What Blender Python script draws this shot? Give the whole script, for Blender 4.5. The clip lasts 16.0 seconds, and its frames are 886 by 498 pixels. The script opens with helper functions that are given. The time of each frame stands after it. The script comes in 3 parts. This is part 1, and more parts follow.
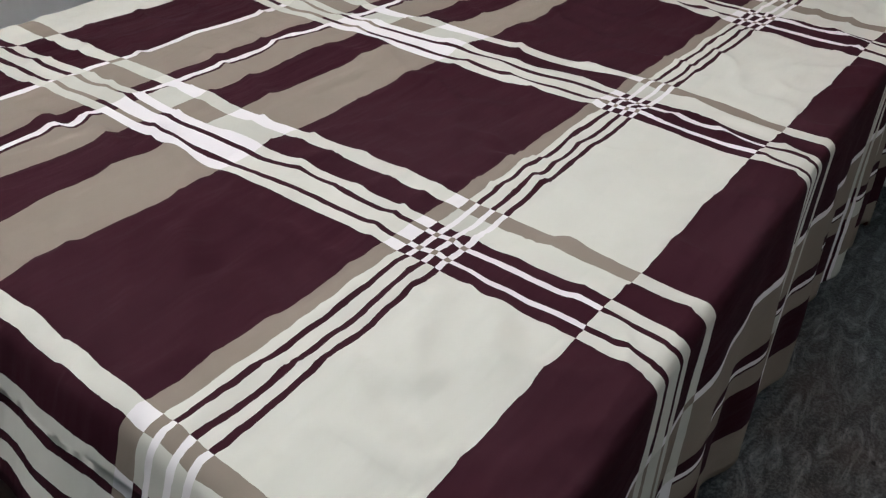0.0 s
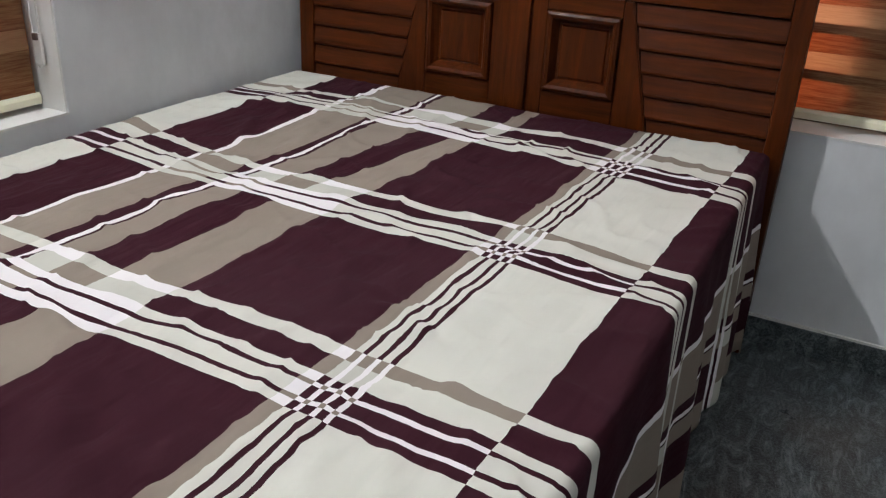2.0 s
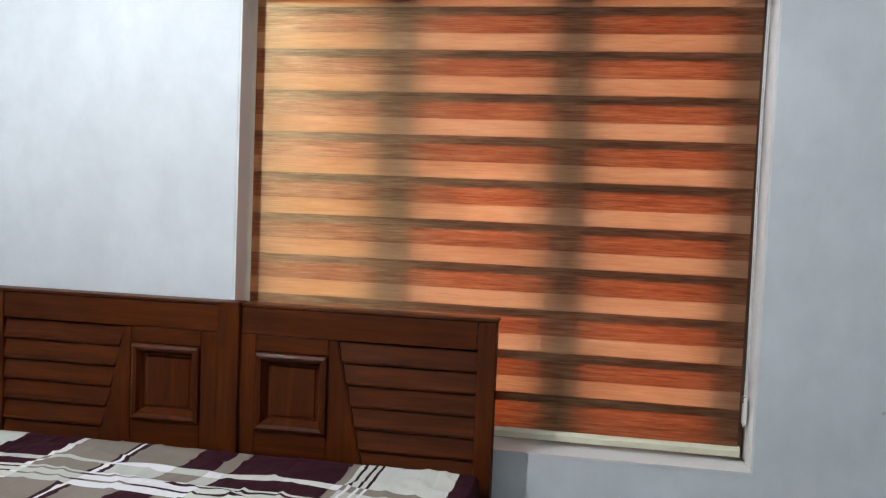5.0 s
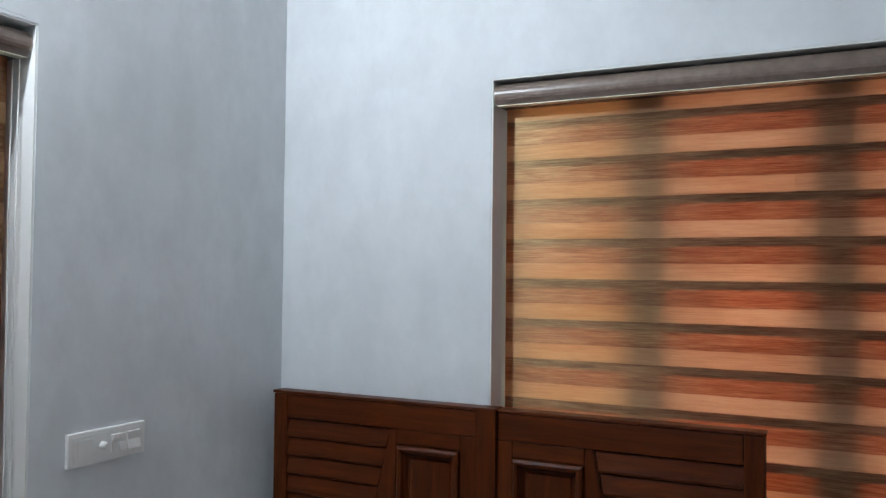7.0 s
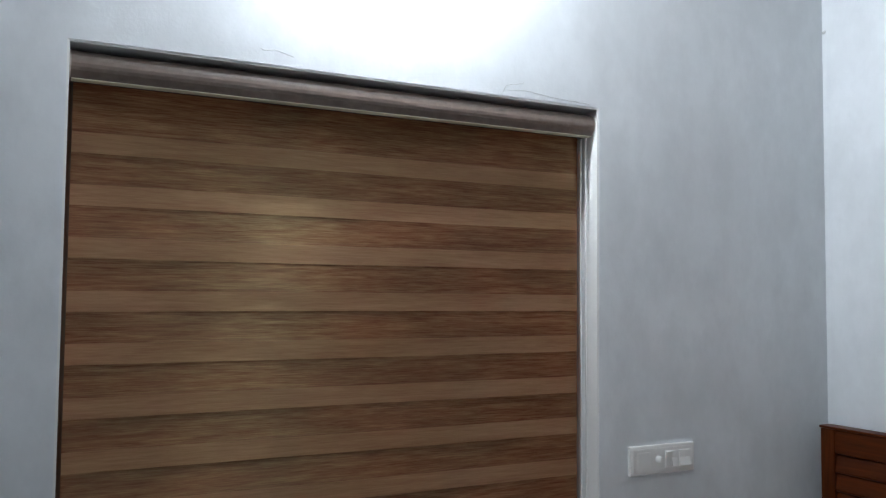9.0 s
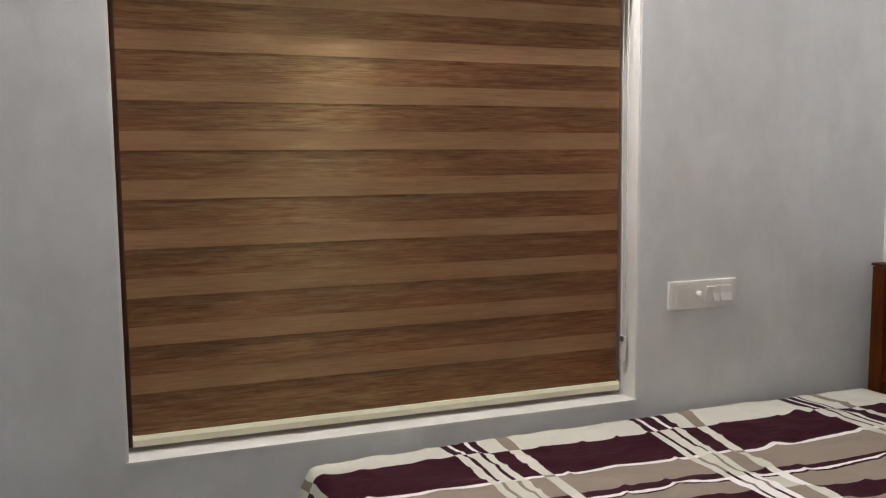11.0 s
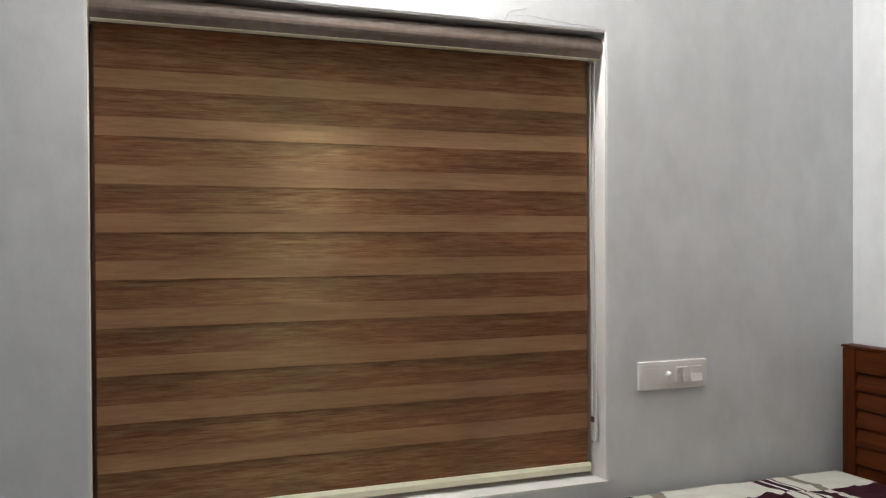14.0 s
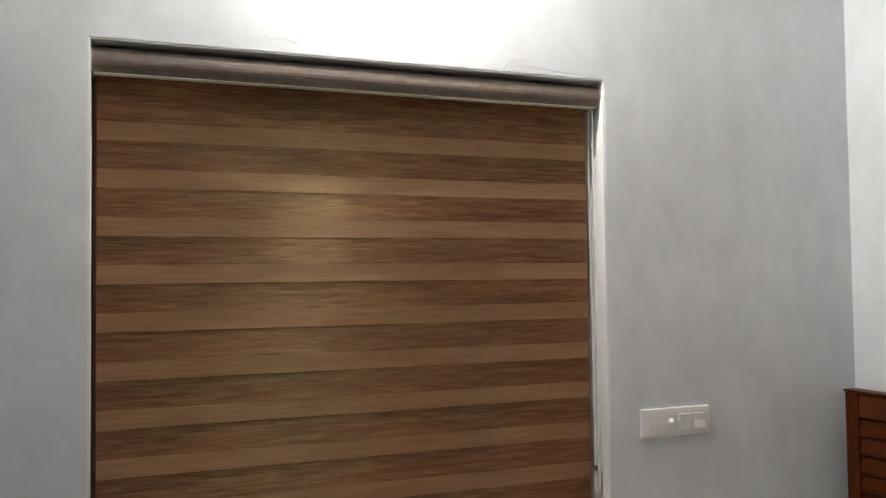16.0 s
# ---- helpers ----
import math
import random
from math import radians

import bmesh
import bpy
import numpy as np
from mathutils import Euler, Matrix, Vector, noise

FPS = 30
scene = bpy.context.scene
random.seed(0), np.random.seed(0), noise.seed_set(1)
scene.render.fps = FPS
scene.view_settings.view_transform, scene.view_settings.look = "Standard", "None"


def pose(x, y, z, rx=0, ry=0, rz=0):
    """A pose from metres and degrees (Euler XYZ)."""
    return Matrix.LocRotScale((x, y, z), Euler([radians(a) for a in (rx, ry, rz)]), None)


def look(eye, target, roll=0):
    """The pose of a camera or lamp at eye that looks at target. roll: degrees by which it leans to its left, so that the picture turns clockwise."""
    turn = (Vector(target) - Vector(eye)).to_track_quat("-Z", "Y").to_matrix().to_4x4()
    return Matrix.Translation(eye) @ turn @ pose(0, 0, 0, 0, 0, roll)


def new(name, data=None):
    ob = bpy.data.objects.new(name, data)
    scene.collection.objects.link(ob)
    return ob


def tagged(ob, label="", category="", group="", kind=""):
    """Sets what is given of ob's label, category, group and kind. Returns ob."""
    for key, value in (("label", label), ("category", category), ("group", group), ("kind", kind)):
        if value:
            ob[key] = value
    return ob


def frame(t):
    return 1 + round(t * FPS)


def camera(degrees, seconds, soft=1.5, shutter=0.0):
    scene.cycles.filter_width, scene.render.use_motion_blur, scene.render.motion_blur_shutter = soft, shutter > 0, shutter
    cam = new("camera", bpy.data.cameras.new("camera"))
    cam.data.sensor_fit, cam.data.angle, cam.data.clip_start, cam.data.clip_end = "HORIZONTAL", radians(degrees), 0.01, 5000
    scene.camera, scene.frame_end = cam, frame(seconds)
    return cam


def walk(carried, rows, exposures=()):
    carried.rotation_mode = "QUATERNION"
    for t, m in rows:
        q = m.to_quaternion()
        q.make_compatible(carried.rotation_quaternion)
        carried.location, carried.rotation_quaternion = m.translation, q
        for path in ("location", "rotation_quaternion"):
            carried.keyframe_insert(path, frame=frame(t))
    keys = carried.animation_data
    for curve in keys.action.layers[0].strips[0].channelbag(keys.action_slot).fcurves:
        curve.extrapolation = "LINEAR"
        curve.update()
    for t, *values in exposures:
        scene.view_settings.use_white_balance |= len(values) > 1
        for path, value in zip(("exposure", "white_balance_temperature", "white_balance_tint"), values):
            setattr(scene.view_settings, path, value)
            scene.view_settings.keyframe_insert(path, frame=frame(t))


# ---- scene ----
cam = camera(55.7, 16.0, soft=1.25)
PATH = [
    (0, (1.799, -2.441, 1.278), (0.868, -1.09, 0.133), 1.8),
    (0.5, (1.801, -2.446, 1.281), (0.862, -1.091, 0.149), 1.7),
    (1, (1.805, -2.452, 1.282), (0.854, -1.078, 0.183), 1.6),
    (1.5, (1.811, -2.453, 1.291), (0.865, -1.003, 0.291), 1.6),
    (2, (1.82, -2.45, 1.297), (1.002, -0.828, 0.46), 2.9),
    (2.5, (1.834, -2.439, 1.306), (1.235, -0.664, 0.607), 4.0),
    (3, (1.843, -2.428, 1.315), (1.432, -0.556, 0.744), 3.9),
    (3.5, (1.86, -2.426, 1.346), (1.521, -0.507, 0.894), 3.0),
    (4, (1.864, -2.43, 1.373), (1.555, -0.48, 1.051), 2.2),
    (6.5, (1.92, -2.406, 1.432), (1.266, -0.516, 1.486), 1.0),
    (7, (1.877, -2.456, 1.476), (0.982, -0.669, 1.533), 0.6),
    (7.5, (1.883, -2.467, 1.511), (0.699, -0.856, 1.536), 0.1),
    (8, (1.925, -2.477, 1.496), (0.425, -1.154, 1.513), 0.2),
    (8.5, (1.979, -2.527, 1.498), (0.272, -1.485, 1.542), 0.1),
    (9, (2.11, -2.631, 1.513), (0.326, -1.733, 1.62), 0.5),
    (9.5, (2.159, -2.667, 1.499), (0.345, -1.828, 1.571), 1.8),
    (10, (2.167, -2.626, 1.497), (0.333, -1.83, 1.445), 0.6),
    (12.5, (2.324, -2.455, 1.296), (0.451, -1.806, 1.033), -0.2),
    (13, (2.298, -2.46, 1.38), (0.429, -1.787, 1.147), 0.2),
    (13.5, (2.315, -2.45, 1.38), (0.439, -1.764, 1.287), -0.1),
    (14, (2.311, -2.455, 1.435), (0.44, -1.749, 1.416), -0.3),
    (14.5, (2.318, -2.451, 1.453), (0.447, -1.745, 1.494), -1.0),
    (15, (2.315, -2.451, 1.457), (0.442, -1.752, 1.519), -1.0),
    (15.5, (2.319, -2.45, 1.458), (0.444, -1.756, 1.527), -0.9),
    (16, (2.308, -2.469, 1.462), (0.442, -1.754, 1.537), -0.7),
]
EXPOSURE = [(0.0, 0.01, 6550, 13), (2.0, 0.0, 6550, 13), (2.5, 0.05, 6450, 11), (3.0, 0.15, 6350, 10), (3.5, 0.22, 6320, 10), (4.0, 0.24, 6300, 10),
            (6.5, -0.25, 5930, 8), (7.0, -0.40, 5900, 8), (7.5, -0.45, 5850, 8), (8.0, -0.56, 5680, 6), (8.5, -0.24, 5720, 6), (9.0, -0.38, 5950, 9),
            (9.5, -0.50, 6300, 10), (10.0, -0.48, 6850, 13), (12.5, 0.42, 7400, 17), (13.0, 0.40, 7350, 17), (13.5, 0.26, 7250, 15), (14.0, -0.08, 7000, 13),
            (14.5, -0.20, 7000, 13), (15.0, -0.48, 6950, 12), (15.5, -0.42, 7050, 12), (16.0, -0.18, 7100, 13)]
walk(cam, [(t, look(eye, target, roll)) for t, eye, target, roll in PATH], EXPOSURE)

# ---- light ----
world = bpy.data.worlds.new("world")
scene.world = world
world.use_nodes = True
wn = world.node_tree.nodes
sky = wn.new("ShaderNodeTexSky")
sky.sky_type, sky.sun_disc = "NISHITA", False
sky.sun_elevation, sky.sun_rotation = radians(50), radians(20)
wn["Background"].inputs["Strength"].default_value = 0.10
world.node_tree.links.new(sky.outputs["Color"], wn["Background"].inputs["Color"])

LAMP = (0.11, -1.74, 2.61)      # bulb on the wall above window A
BULB_GLOW = 4900.0
DAY_A = 3.0                     # fainter daylight behind window A, a shaded side
DAY_B = 17.0                    # daylight behind window B, watts


def area_light(name, m, sx, sy, watts, colour):
    data = bpy.data.lights.new(name, "AREA")
    data.shape, data.size, data.size_y, data.energy, data.color = "RECTANGLE", sx, sy, watts, colour
    ob = new(name, data)
    ob.matrix_world = m
    return ob


area_light("daylight_window_b", pose(1.60, 0.62, 1.40, -90, 0, 0), 1.9, 1.7, DAY_B, (1.0, 0.97, 0.92))
area_light("daylight_window_a", look((-0.62, -1.784, 1.40), (0.0, -1.784, 1.40)), 1.9, 1.7, DAY_A, (1.0, 0.97, 0.92))


# ---- materials ----
class Mat:
    """A small helper to wire node materials."""

    def __init__(self, name, rough=0.6, metal=0.0, spec=0.5):
        self.m = bpy.data.materials.new(name)
        self.m.use_nodes = True
        self.t = self.m.node_tree
        self.b = self.t.nodes["Principled BSDF"]
        self.out = self.t.nodes["Material Output"]
        self.b.inputs["Roughness"].default_value = rough
        self.b.inputs["Metallic"].default_value = metal
        self.b.inputs["Specular IOR Level"].default_value = spec
        self.co = None

    def n(self, kind, **ins):
        node = self.t.nodes.new("ShaderNode" + kind)
        for k, v in ins.items():
            sock = node.inputs[int(k[1:])] if k[0] == "_" else node.inputs[k.replace("_", " ")]
            self.put(sock, v)
        return node

    def put(self, sock, v):
        if isinstance(v, bpy.types.NodeSocket):
            self.t.links.new(v, sock)
        elif v is not None:
            sock.default_value = v

    def coords(self, scale=(1, 1, 1)):
        if self.co is None:
            self.co = self.n("TexCoord").outputs["Object"]
        return self.n("Mapping", Vector=self.co, Scale=scale).outputs[0]

    def noise(self, size, detail=4.0, rough=0.55, scale=(1, 1, 1), vec=None, distort=0.0):
        return self.n("TexNoise", Vector=vec or self.coords(scale), Scale=1.0 / size, Detail=detail, Roughness=rough,
                      Distortion=distort).outputs["Fac"]

    def ramp(self, fac, stops, constant=False):
        node = self.n("ValToRGB", Fac=fac)
        r = node.color_ramp
        r.interpolation = "CONSTANT" if constant else "LINEAR"
        while len(r.elements) < len(stops):
            r.elements.new(0.5)
        for e, (p, c) in zip(r.elements, stops):
            e.position = p
            e.color = (*c, 1) if not isinstance(c, (int, float)) else (c, c, c, 1)
        return node.outputs["Color"]

    def mix(self, fac, a, b, kind="MIX"):
        node = self.t.nodes.new("ShaderNodeMix")
        node.data_type, node.blend_type = "RGBA", kind
        self.put(node.inputs[0], fac)
        for sock, v in ((node.inputs[6], a), (node.inputs[7], b)):
            self.put(sock, (*v, 1) if isinstance(v, tuple) and len(v) == 3 else v)
        return node.outputs[2]

    def math(self, op, a, b=None, c=None):
        node = self.t.nodes.new("ShaderNodeMath")
        node.operation = op
        for sock, v in zip(node.inputs, (a, b, c)):
            self.put(sock, v)
        return node.outputs[0]

    def colour(self, v):
        self.put(self.b.inputs["Base Color"], (*v, 1) if isinstance(v, tuple) else v)
        return self

    def rough(self, v):
        self.put(self.b.inputs["Roughness"], v)
        return self

    def bump(self, height, depth, strength=1.0):
        node = self.n("Bump", Height=height, Distance=depth, Strength=strength)
        self.put(self.b.inputs["Normal"], node.outputs[0])
        return self


def paint(name, base, dirt, grain=0.00035):
    m = Mat(name, 0.62, spec=0.3)
    big = m.ramp(m.noise(0.55, 5, 0.6), [(0.35, 0.0), (0.72, 1.0)])
    trowel = m.ramp(m.noise(0.14, 6, 0.65, (1, 1, 0.6)), [(0.42, 0.0), (0.66, 1.0)])
    col = m.mix(m.math("MULTIPLY", big, 0.70), base, dirt)
    col = m.mix(m.math("MULTIPLY", trowel, 0.45), col, dirt)
    m.colour(col)
    m.bump(m.math("ADD", m.noise(0.009, 3), m.math("MULTIPLY", m.noise(0.16, 3), 4.0)), grain)
    return m.m


WALL = paint("wall_paint", (0.79, 0.81, 0.825), (0.60, 0.615, 0.625))
WHITE = paint("white_reveal_paint", (0.82, 0.82, 0.80), (0.72, 0.72, 0.70), 0.0003)
CEIL = paint("ceiling_paint", (0.80, 0.80, 0.79), (0.74, 0.74, 0.73))


def granite():
    m = Mat("dark_green_granite", 0.3, spec=0.4)
    w = m.noise(0.7, 3, 0.5)
    streak = m.noise(0.045, 9, 0.74, (1.0, 0.38, 1.0), distort=1.6)
    speck = m.noise(0.0065, 4, 0.75)
    col = m.ramp(streak, [(0.34, (0.016, 0.021, 0.022)), (0.48, (0.052, 0.066, 0.071)), (0.57, (0.14, 0.165, 0.175)), (0.68, (0.30, 0.33, 0.335))])
    col = m.mix(m.ramp(speck, [(0.50, 0.0), (0.62, 0.55)]), col, (0.17, 0.195, 0.20))
    col = m.mix(m.ramp(speck, [(0.36, 0.75), (0.46, 0.0)]), col, (0.010, 0.013, 0.014))
    col = m.mix(m.ramp(w, [(0.58, 0.0), (0.72, 0.30)]), col, (0.15, 0.105, 0.080))
    m.colour(col)
    m.rough(m.ramp(m.noise(0.15, 4), [(0.3, 0.26), (0.7, 0.46)]))
    m.bump(speck, 0.0003)
    return m.m


GRANITE = granite()


def wood(name, axis, light=1.0):
    """Polished teak; axis: the way of the grain."""
    m = Mat(name, 0.36, spec=0.14)
    s = [1.0, 1.0, 1.0]
    s[axis] = 0.08
    grain = m.noise(0.022, 7, 0.65, tuple(s), distort=0.6)
    fine = m.noise(0.003, 3, 0.6, tuple(s))
    col = m.ramp(grain, [(0.30, (0.033 * light, 0.0068 * light, 0.0011 * light)), (0.52, (0.066 * light, 0.0136 * light, 0.0020 * light)),
                         (0.75, (0.112 * light, 0.0240 * light, 0.0034 * light))])
    col = m.mix(m.math("MULTIPLY", m.ramp(fine, [(0.45, 0.0), (0.7, 1.0)]), 0.22), col, (0.04 * light, 0.010 * light, 0.003 * light))
    m.colour(col)
    m.rough(m.ramp(m.noise(0.08, 4), [(0.3, 0.30), (0.7, 0.46)]))
    m.bump(fine, 0.0003)
    return m.m


WOOD_X, WOOD_Z = wood("teak_grain_across", 0), wood("teak_grain_up", 2)
WOOD_DARK = wood("dark_teak_bed_base", 0, 0.5)


def fabric(name, axis, stops, through_stops, share, streaky):
    """Blind fabric with streaky wood-grain print, partly translucent. axis: the way of the streaks."""
    m = Mat(name, 0.8, spec=0.2)

    def along(k):
        return tuple(k if n == axis else 1.0 for n in range(3))

    streak = m.noise(0.0085, 6, 0.72, along(0.060))
    thread = m.noise(0.0026, 3, 0.65, along(0.035))
    patch = m.noise(0.070, 4, 0.6, along(0.14))
    both = m.math("ADD", m.math("MULTIPLY", m.math("MULTIPLY_ADD", thread, 0.30, m.math("MULTIPLY", streak, 0.70)), streaky), m.math("MULTIPLY", patch, 1 - streaky))
    olive = m.ramp(m.noise(0.16, 4, 0.6, along(0.35)), [(0.47, 0.0), (0.66, 0.32)])
    m.colour(m.mix(olive, m.ramp(both, stops), m.mix(1.0, m.ramp(both, stops), (0.62, 0.92, 0.62), "MULTIPLY")))
    m.bump(m.math("ADD", m.noise(0.0015, 2), m.math("MULTIPLY", thread, 1.5)), 0.00012)
    m.rough(0.85)
    gloss = m.n("BsdfAnisotropic", Color=(1.0, 0.76, 0.40, 1), Roughness=0.49, Anisotropy=0.56, Rotation=0.0)
    thread_way = m.n("CombineXYZ", X=1.0 - axis, Y=float(axis), Z=0.0)
    m.put(gloss.inputs["Tangent"], thread_way.outputs[0])
    shine = m.ramp(m.math("MULTIPLY_ADD", thread, 0.5, m.math("MULTIPLY", streak, 0.5)), [(0.40, 0.08), (0.62, 0.29)])
    front = m.n("MixShader", Fac=shine, _1=m.b.outputs[0], _2=gloss.outputs[0])
    back = m.n("BsdfTranslucent", Color=m.ramp(both, through_stops))
    mixed = m.n("MixShader", Fac=share, _1=front.outputs[0], _2=back.outputs[0])
    m.t.links.new(mixed.outputs[0], m.out.inputs["Surface"])
    return m.m


DARK_STOPS = [(0.38, (0.020, 0.0068, 0.0038)), (0.465, (0.060, 0.0165, 0.0076)), (0.53, (0.122, 0.033, 0.0145)), (0.62, (0.225, 0.080, 0.037))]
LIGHT_STOPS = [(0.38, (0.195, 0.099, 0.059)), (0.50, (0.262, 0.139, 0.085)), (0.62, (0.330, 0.186, 0.117))]
DARK_THRU = [(0.36, (0.56, 0.070, 0.014)), (0.62, (0.74, 0.130, 0.030))]
LIGHT_THRU = [(0.36, (0.88, 0.27, 0.100)), (0.62, (0.96, 0.36, 0.150))]
BANDS = {}
for along in (0, 1):
    BANDS[along] = (fabric("opaque_band_%s" % "xy"[along], along, DARK_STOPS, DARK_THRU, 0.30, 0.66),
                    fabric("sheer_band_%s" % "xy"[along], along, LIGHT_STOPS, LIGHT_THRU, 0.42, 0.25))


REAR = {along: fabric("rear_overlap_%s" % "xy"[along], along, DARK_STOPS, DARK_THRU, 0.03, 0.6) for along in (0, 1)}


def plain(name, base, rough=0.5, metal=0.0, spread=0.12, size=0.05, bump=0.0002, spec=0.5):
    m = Mat(name, rough, metal, spec)
    dim = tuple(c * (1 - spread) for c in base)
    m.colour(m.mix(m.ramp(m.noise(size, 5), [(0.35, 0.0), (0.7, 1.0)]), base, dim))
    m.bump(m.noise(size * 0.1, 3), bump)
    return m.m


CASSETTE = plain("bronze_brown_cassette", (0.205, 0.155, 0.128), 0.24, 0.0, 0.25, 0.03)
END_CAP = plain("taupe_end_cap_plastic", (0.42, 0.36, 0.31), 0.35, spread=0.06)
RAIL = plain("cream_plastic_rail", (0.80, 0.77, 0.58), 0.4, spread=0.06)
PVC = plain("white_switch_plastic", (0.83, 0.82, 0.79), 0.32, spread=0.04)
CHAIN = plain("translucent_bead_plastic", (0.72, 0.71, 0.68), 0.25, spread=0.05)
HOLE = plain("dark_socket_plastic", (0.10, 0.06, 0.05), 0.5)
FRAME = plain("brown_window_frame", (0.16, 0.09, 0.055), 0.45)
TRIMLINE = plain("cement_paint_line", (0.74, 0.74, 0.71), 0.7)
MATTRESS = plain("mattress_ticking", (0.7, 0.68, 0.63), 0.85)
CRACK = plain("flaked_plaster", (0.60, 0.60, 0.59), 0.8)


def glass(name, tint, rough):
    m = Mat(name, rough)
    m.colour(tint)
    m.b.inputs["Transmission Weight"].default_value = 1.0
    m.b.inputs["IOR"].default_value = 1.45
    m.bump(m.noise(0.006, 2), 0.0004 if rough > 0.2 else 0.00002)
    return m.m


GLASS = glass("clear_window_glass", (0.96, 0.97, 0.96), 0.02)
TINTED = glass("smoked_window_glass", (0.16, 0.17, 0.18), 0.12)


def frosted():
    m = Mat("yellowish_reeded_glass", 0.4)
    m.colour(m.mix(m.noise(0.02, 3), (0.62, 0.62, 0.48), (0.52, 0.54, 0.42)))
    clear = m.n("BsdfTransparent", Color=(0.96, 0.97, 0.78, 1))
    back = m.n("BsdfTranslucent", Color=(0.94, 0.96, 0.76, 1))
    half = m.n("MixShader", Fac=0.45, _1=clear.outputs[0], _2=back.outputs[0])
    mixed = m.n("MixShader", Fac=0.93, _1=m.b.outputs[0], _2=half.outputs[0])
    m.t.links.new(mixed.outputs[0], m.out.inputs["Surface"])
    return m.m


FROSTED = frosted()


def glow(name, colour, strength):
    m = Mat(name)
    e = m.n("Emission", Color=(*colour, 1), Strength=strength)
    m.t.links.new(e.outputs[0], m.out.inputs["Surface"])
    return m.m


BULB = glow("lit_bulb", (0.95, 0.98, 1.0), BULB_GLOW)

# the printed sheet: stripes along the bed by u, stripes across it by v, both in metres of cloth
D, T, C, W = (0.036, 0.0094, 0.0155), (0.250, 0.211, 0.172), (0.63, 0.63, 0.565), (0.80, 0.775, 0.78)
P = (0.54, 0.54, 0.48)
REPEAT = 1.298
# width ends from the start of the dark stripe, field colour, colour under band 1, gap, lines, between lines
STRIPES = [(0.242, D, C, D, C, D), (0.258, W, T, W, C, W), (0.377, T, P, T, P, T), (0.401, D, C, D, P, D), (0.413, W, W, W, W, D),
           (0.420, D, W, D, W, D), (0.466, T, W, P, W, T), (0.568, D, P, T, W, D), (0.682, T, W, P, W, D), (0.986, D, C, D, C, D),
           (1.016, T, W, T, W, T), (1.032, C, T, P, D, W), (1.042, D, W, W, W, T), (1.062, C, T, P, D, W), (1.072, D, W, W, W, T),
           (1.087, C, T, P, D, W), (1.099, D, W, W, W, T), (1.298, C, T, C, D, W)]
CROSS = [0.325, 0.975, 1.540, 2.100, 2.66]


def sheet_material():
    m = Mat("printed_cotton_sheet", 0.88, spec=0.06)
    uv = m.n("UVMap")
    uv.uv_map = "cloth"
    wob = m.n("TexNoise", Vector=uv.outputs[0], Scale=9.0, Detail=3.0)
    fine = m.n("TexNoise", Vector=uv.outputs[0], Scale=38.0, Detail=2.0)
    shift = m.n("VectorMath", _0=wob.outputs["Color"], _1=(0.5, 0.5, 0.5))
    shift.operation = "SUBTRACT"
    shift2 = m.n("VectorMath", _0=fine.outputs["Color"], _1=(0.5, 0.5, 0.5))
    shift2.operation = "SUBTRACT"
    a = m.n("VectorMath", _0=shift.outputs[0], _1=(0.015, 0.015, 0))
    a.operation = "MULTIPLY"
    b = m.n("VectorMath", _0=shift2.outputs[0], _1=(0.005, 0.005, 0))
    b.operation = "MULTIPLY"
    ab = m.n("VectorMath", _0=a.outputs[0], _1=b.outputs[0])
    moved = m.n("VectorMath", _0=uv.outputs[0], _1=ab.outputs[0])
    xyz = m.n("SeparateXYZ", Vector=moved.outputs[0])
    u = m.math("DIVIDE", m.math("MODULO", m.math("ADD", xyz.outputs["X"], REPEAT - 0.212), REPEAT), REPEAT)
    v = m.math("DIVIDE", xyz.outputs["Y"], 3.0)

    def by_u(k):
        stops, start = [], 0.0
        for row in STRIPES:
            if not stops or stops[-1][1] != row[k]:
                stops.append((start / REPEAT, row[k]))
            start = row[0]
        return m.ramp(u, stops, True)

    def by_v(spans):
        stops = [(0.0, 0.0)]
        for c in CROSS:
            for lo, hi in spans:
                stops += [((c + lo) / 3.0, 1.0), ((c + hi) / 3.0, 0.0)]
        return m.ramp(v, stops, True)

    col = by_u(1)
    col = m.mix(by_v([(0.0, 0.038)]), col, by_u(2))
    col = m.mix(by_v([(0.038, 0.100)]), col, by_u(3))
    col = m.mix(by_v([(0.100, 0.205)]), col, by_u(4))
    col = m.mix(by_v([(0.115, 0.127), (0.166, 0.178)]), col, by_u(5))
    worn = m.n("TexNoise", Vector=uv.outputs[0], Scale=3.0, Detail=5.0).outputs["Fac"]
    col = m.mix(m.math("MULTIPLY", m.ramp(worn, [(0.4, 0.0), (0.7, 1.0)]), 0.05), col, (0.10, 0.07, 0.08))
    m.colour(col)
    weave = m.n("TexNoise", Vector=uv.outputs[0], Scale=900.0, Detail=1.0).outputs["Fac"]
    crease = m.n("TexNoise", Vector=uv.outputs[0], Scale=7.0, Detail=2.0, Roughness=0.45).outputs["Fac"]
    pull = m.n("TexNoise", Vector=m.n("Mapping", Vector=uv.outputs[0], Rotation=(0, 0, 0.7), Scale=(30.0, 5.0, 1.0)).outputs[0], Scale=1.0, Detail=2.0).outputs["Fac"]
    m.bump(m.math("ADD", m.math("MULTIPLY", weave, 0.012), m.math("ADD", m.math("MULTIPLY", crease, 0.22), m.math("MULTIPLY", pull, 0.26))), 0.040, 0.75)
    return m.m


SHEET = sheet_material()


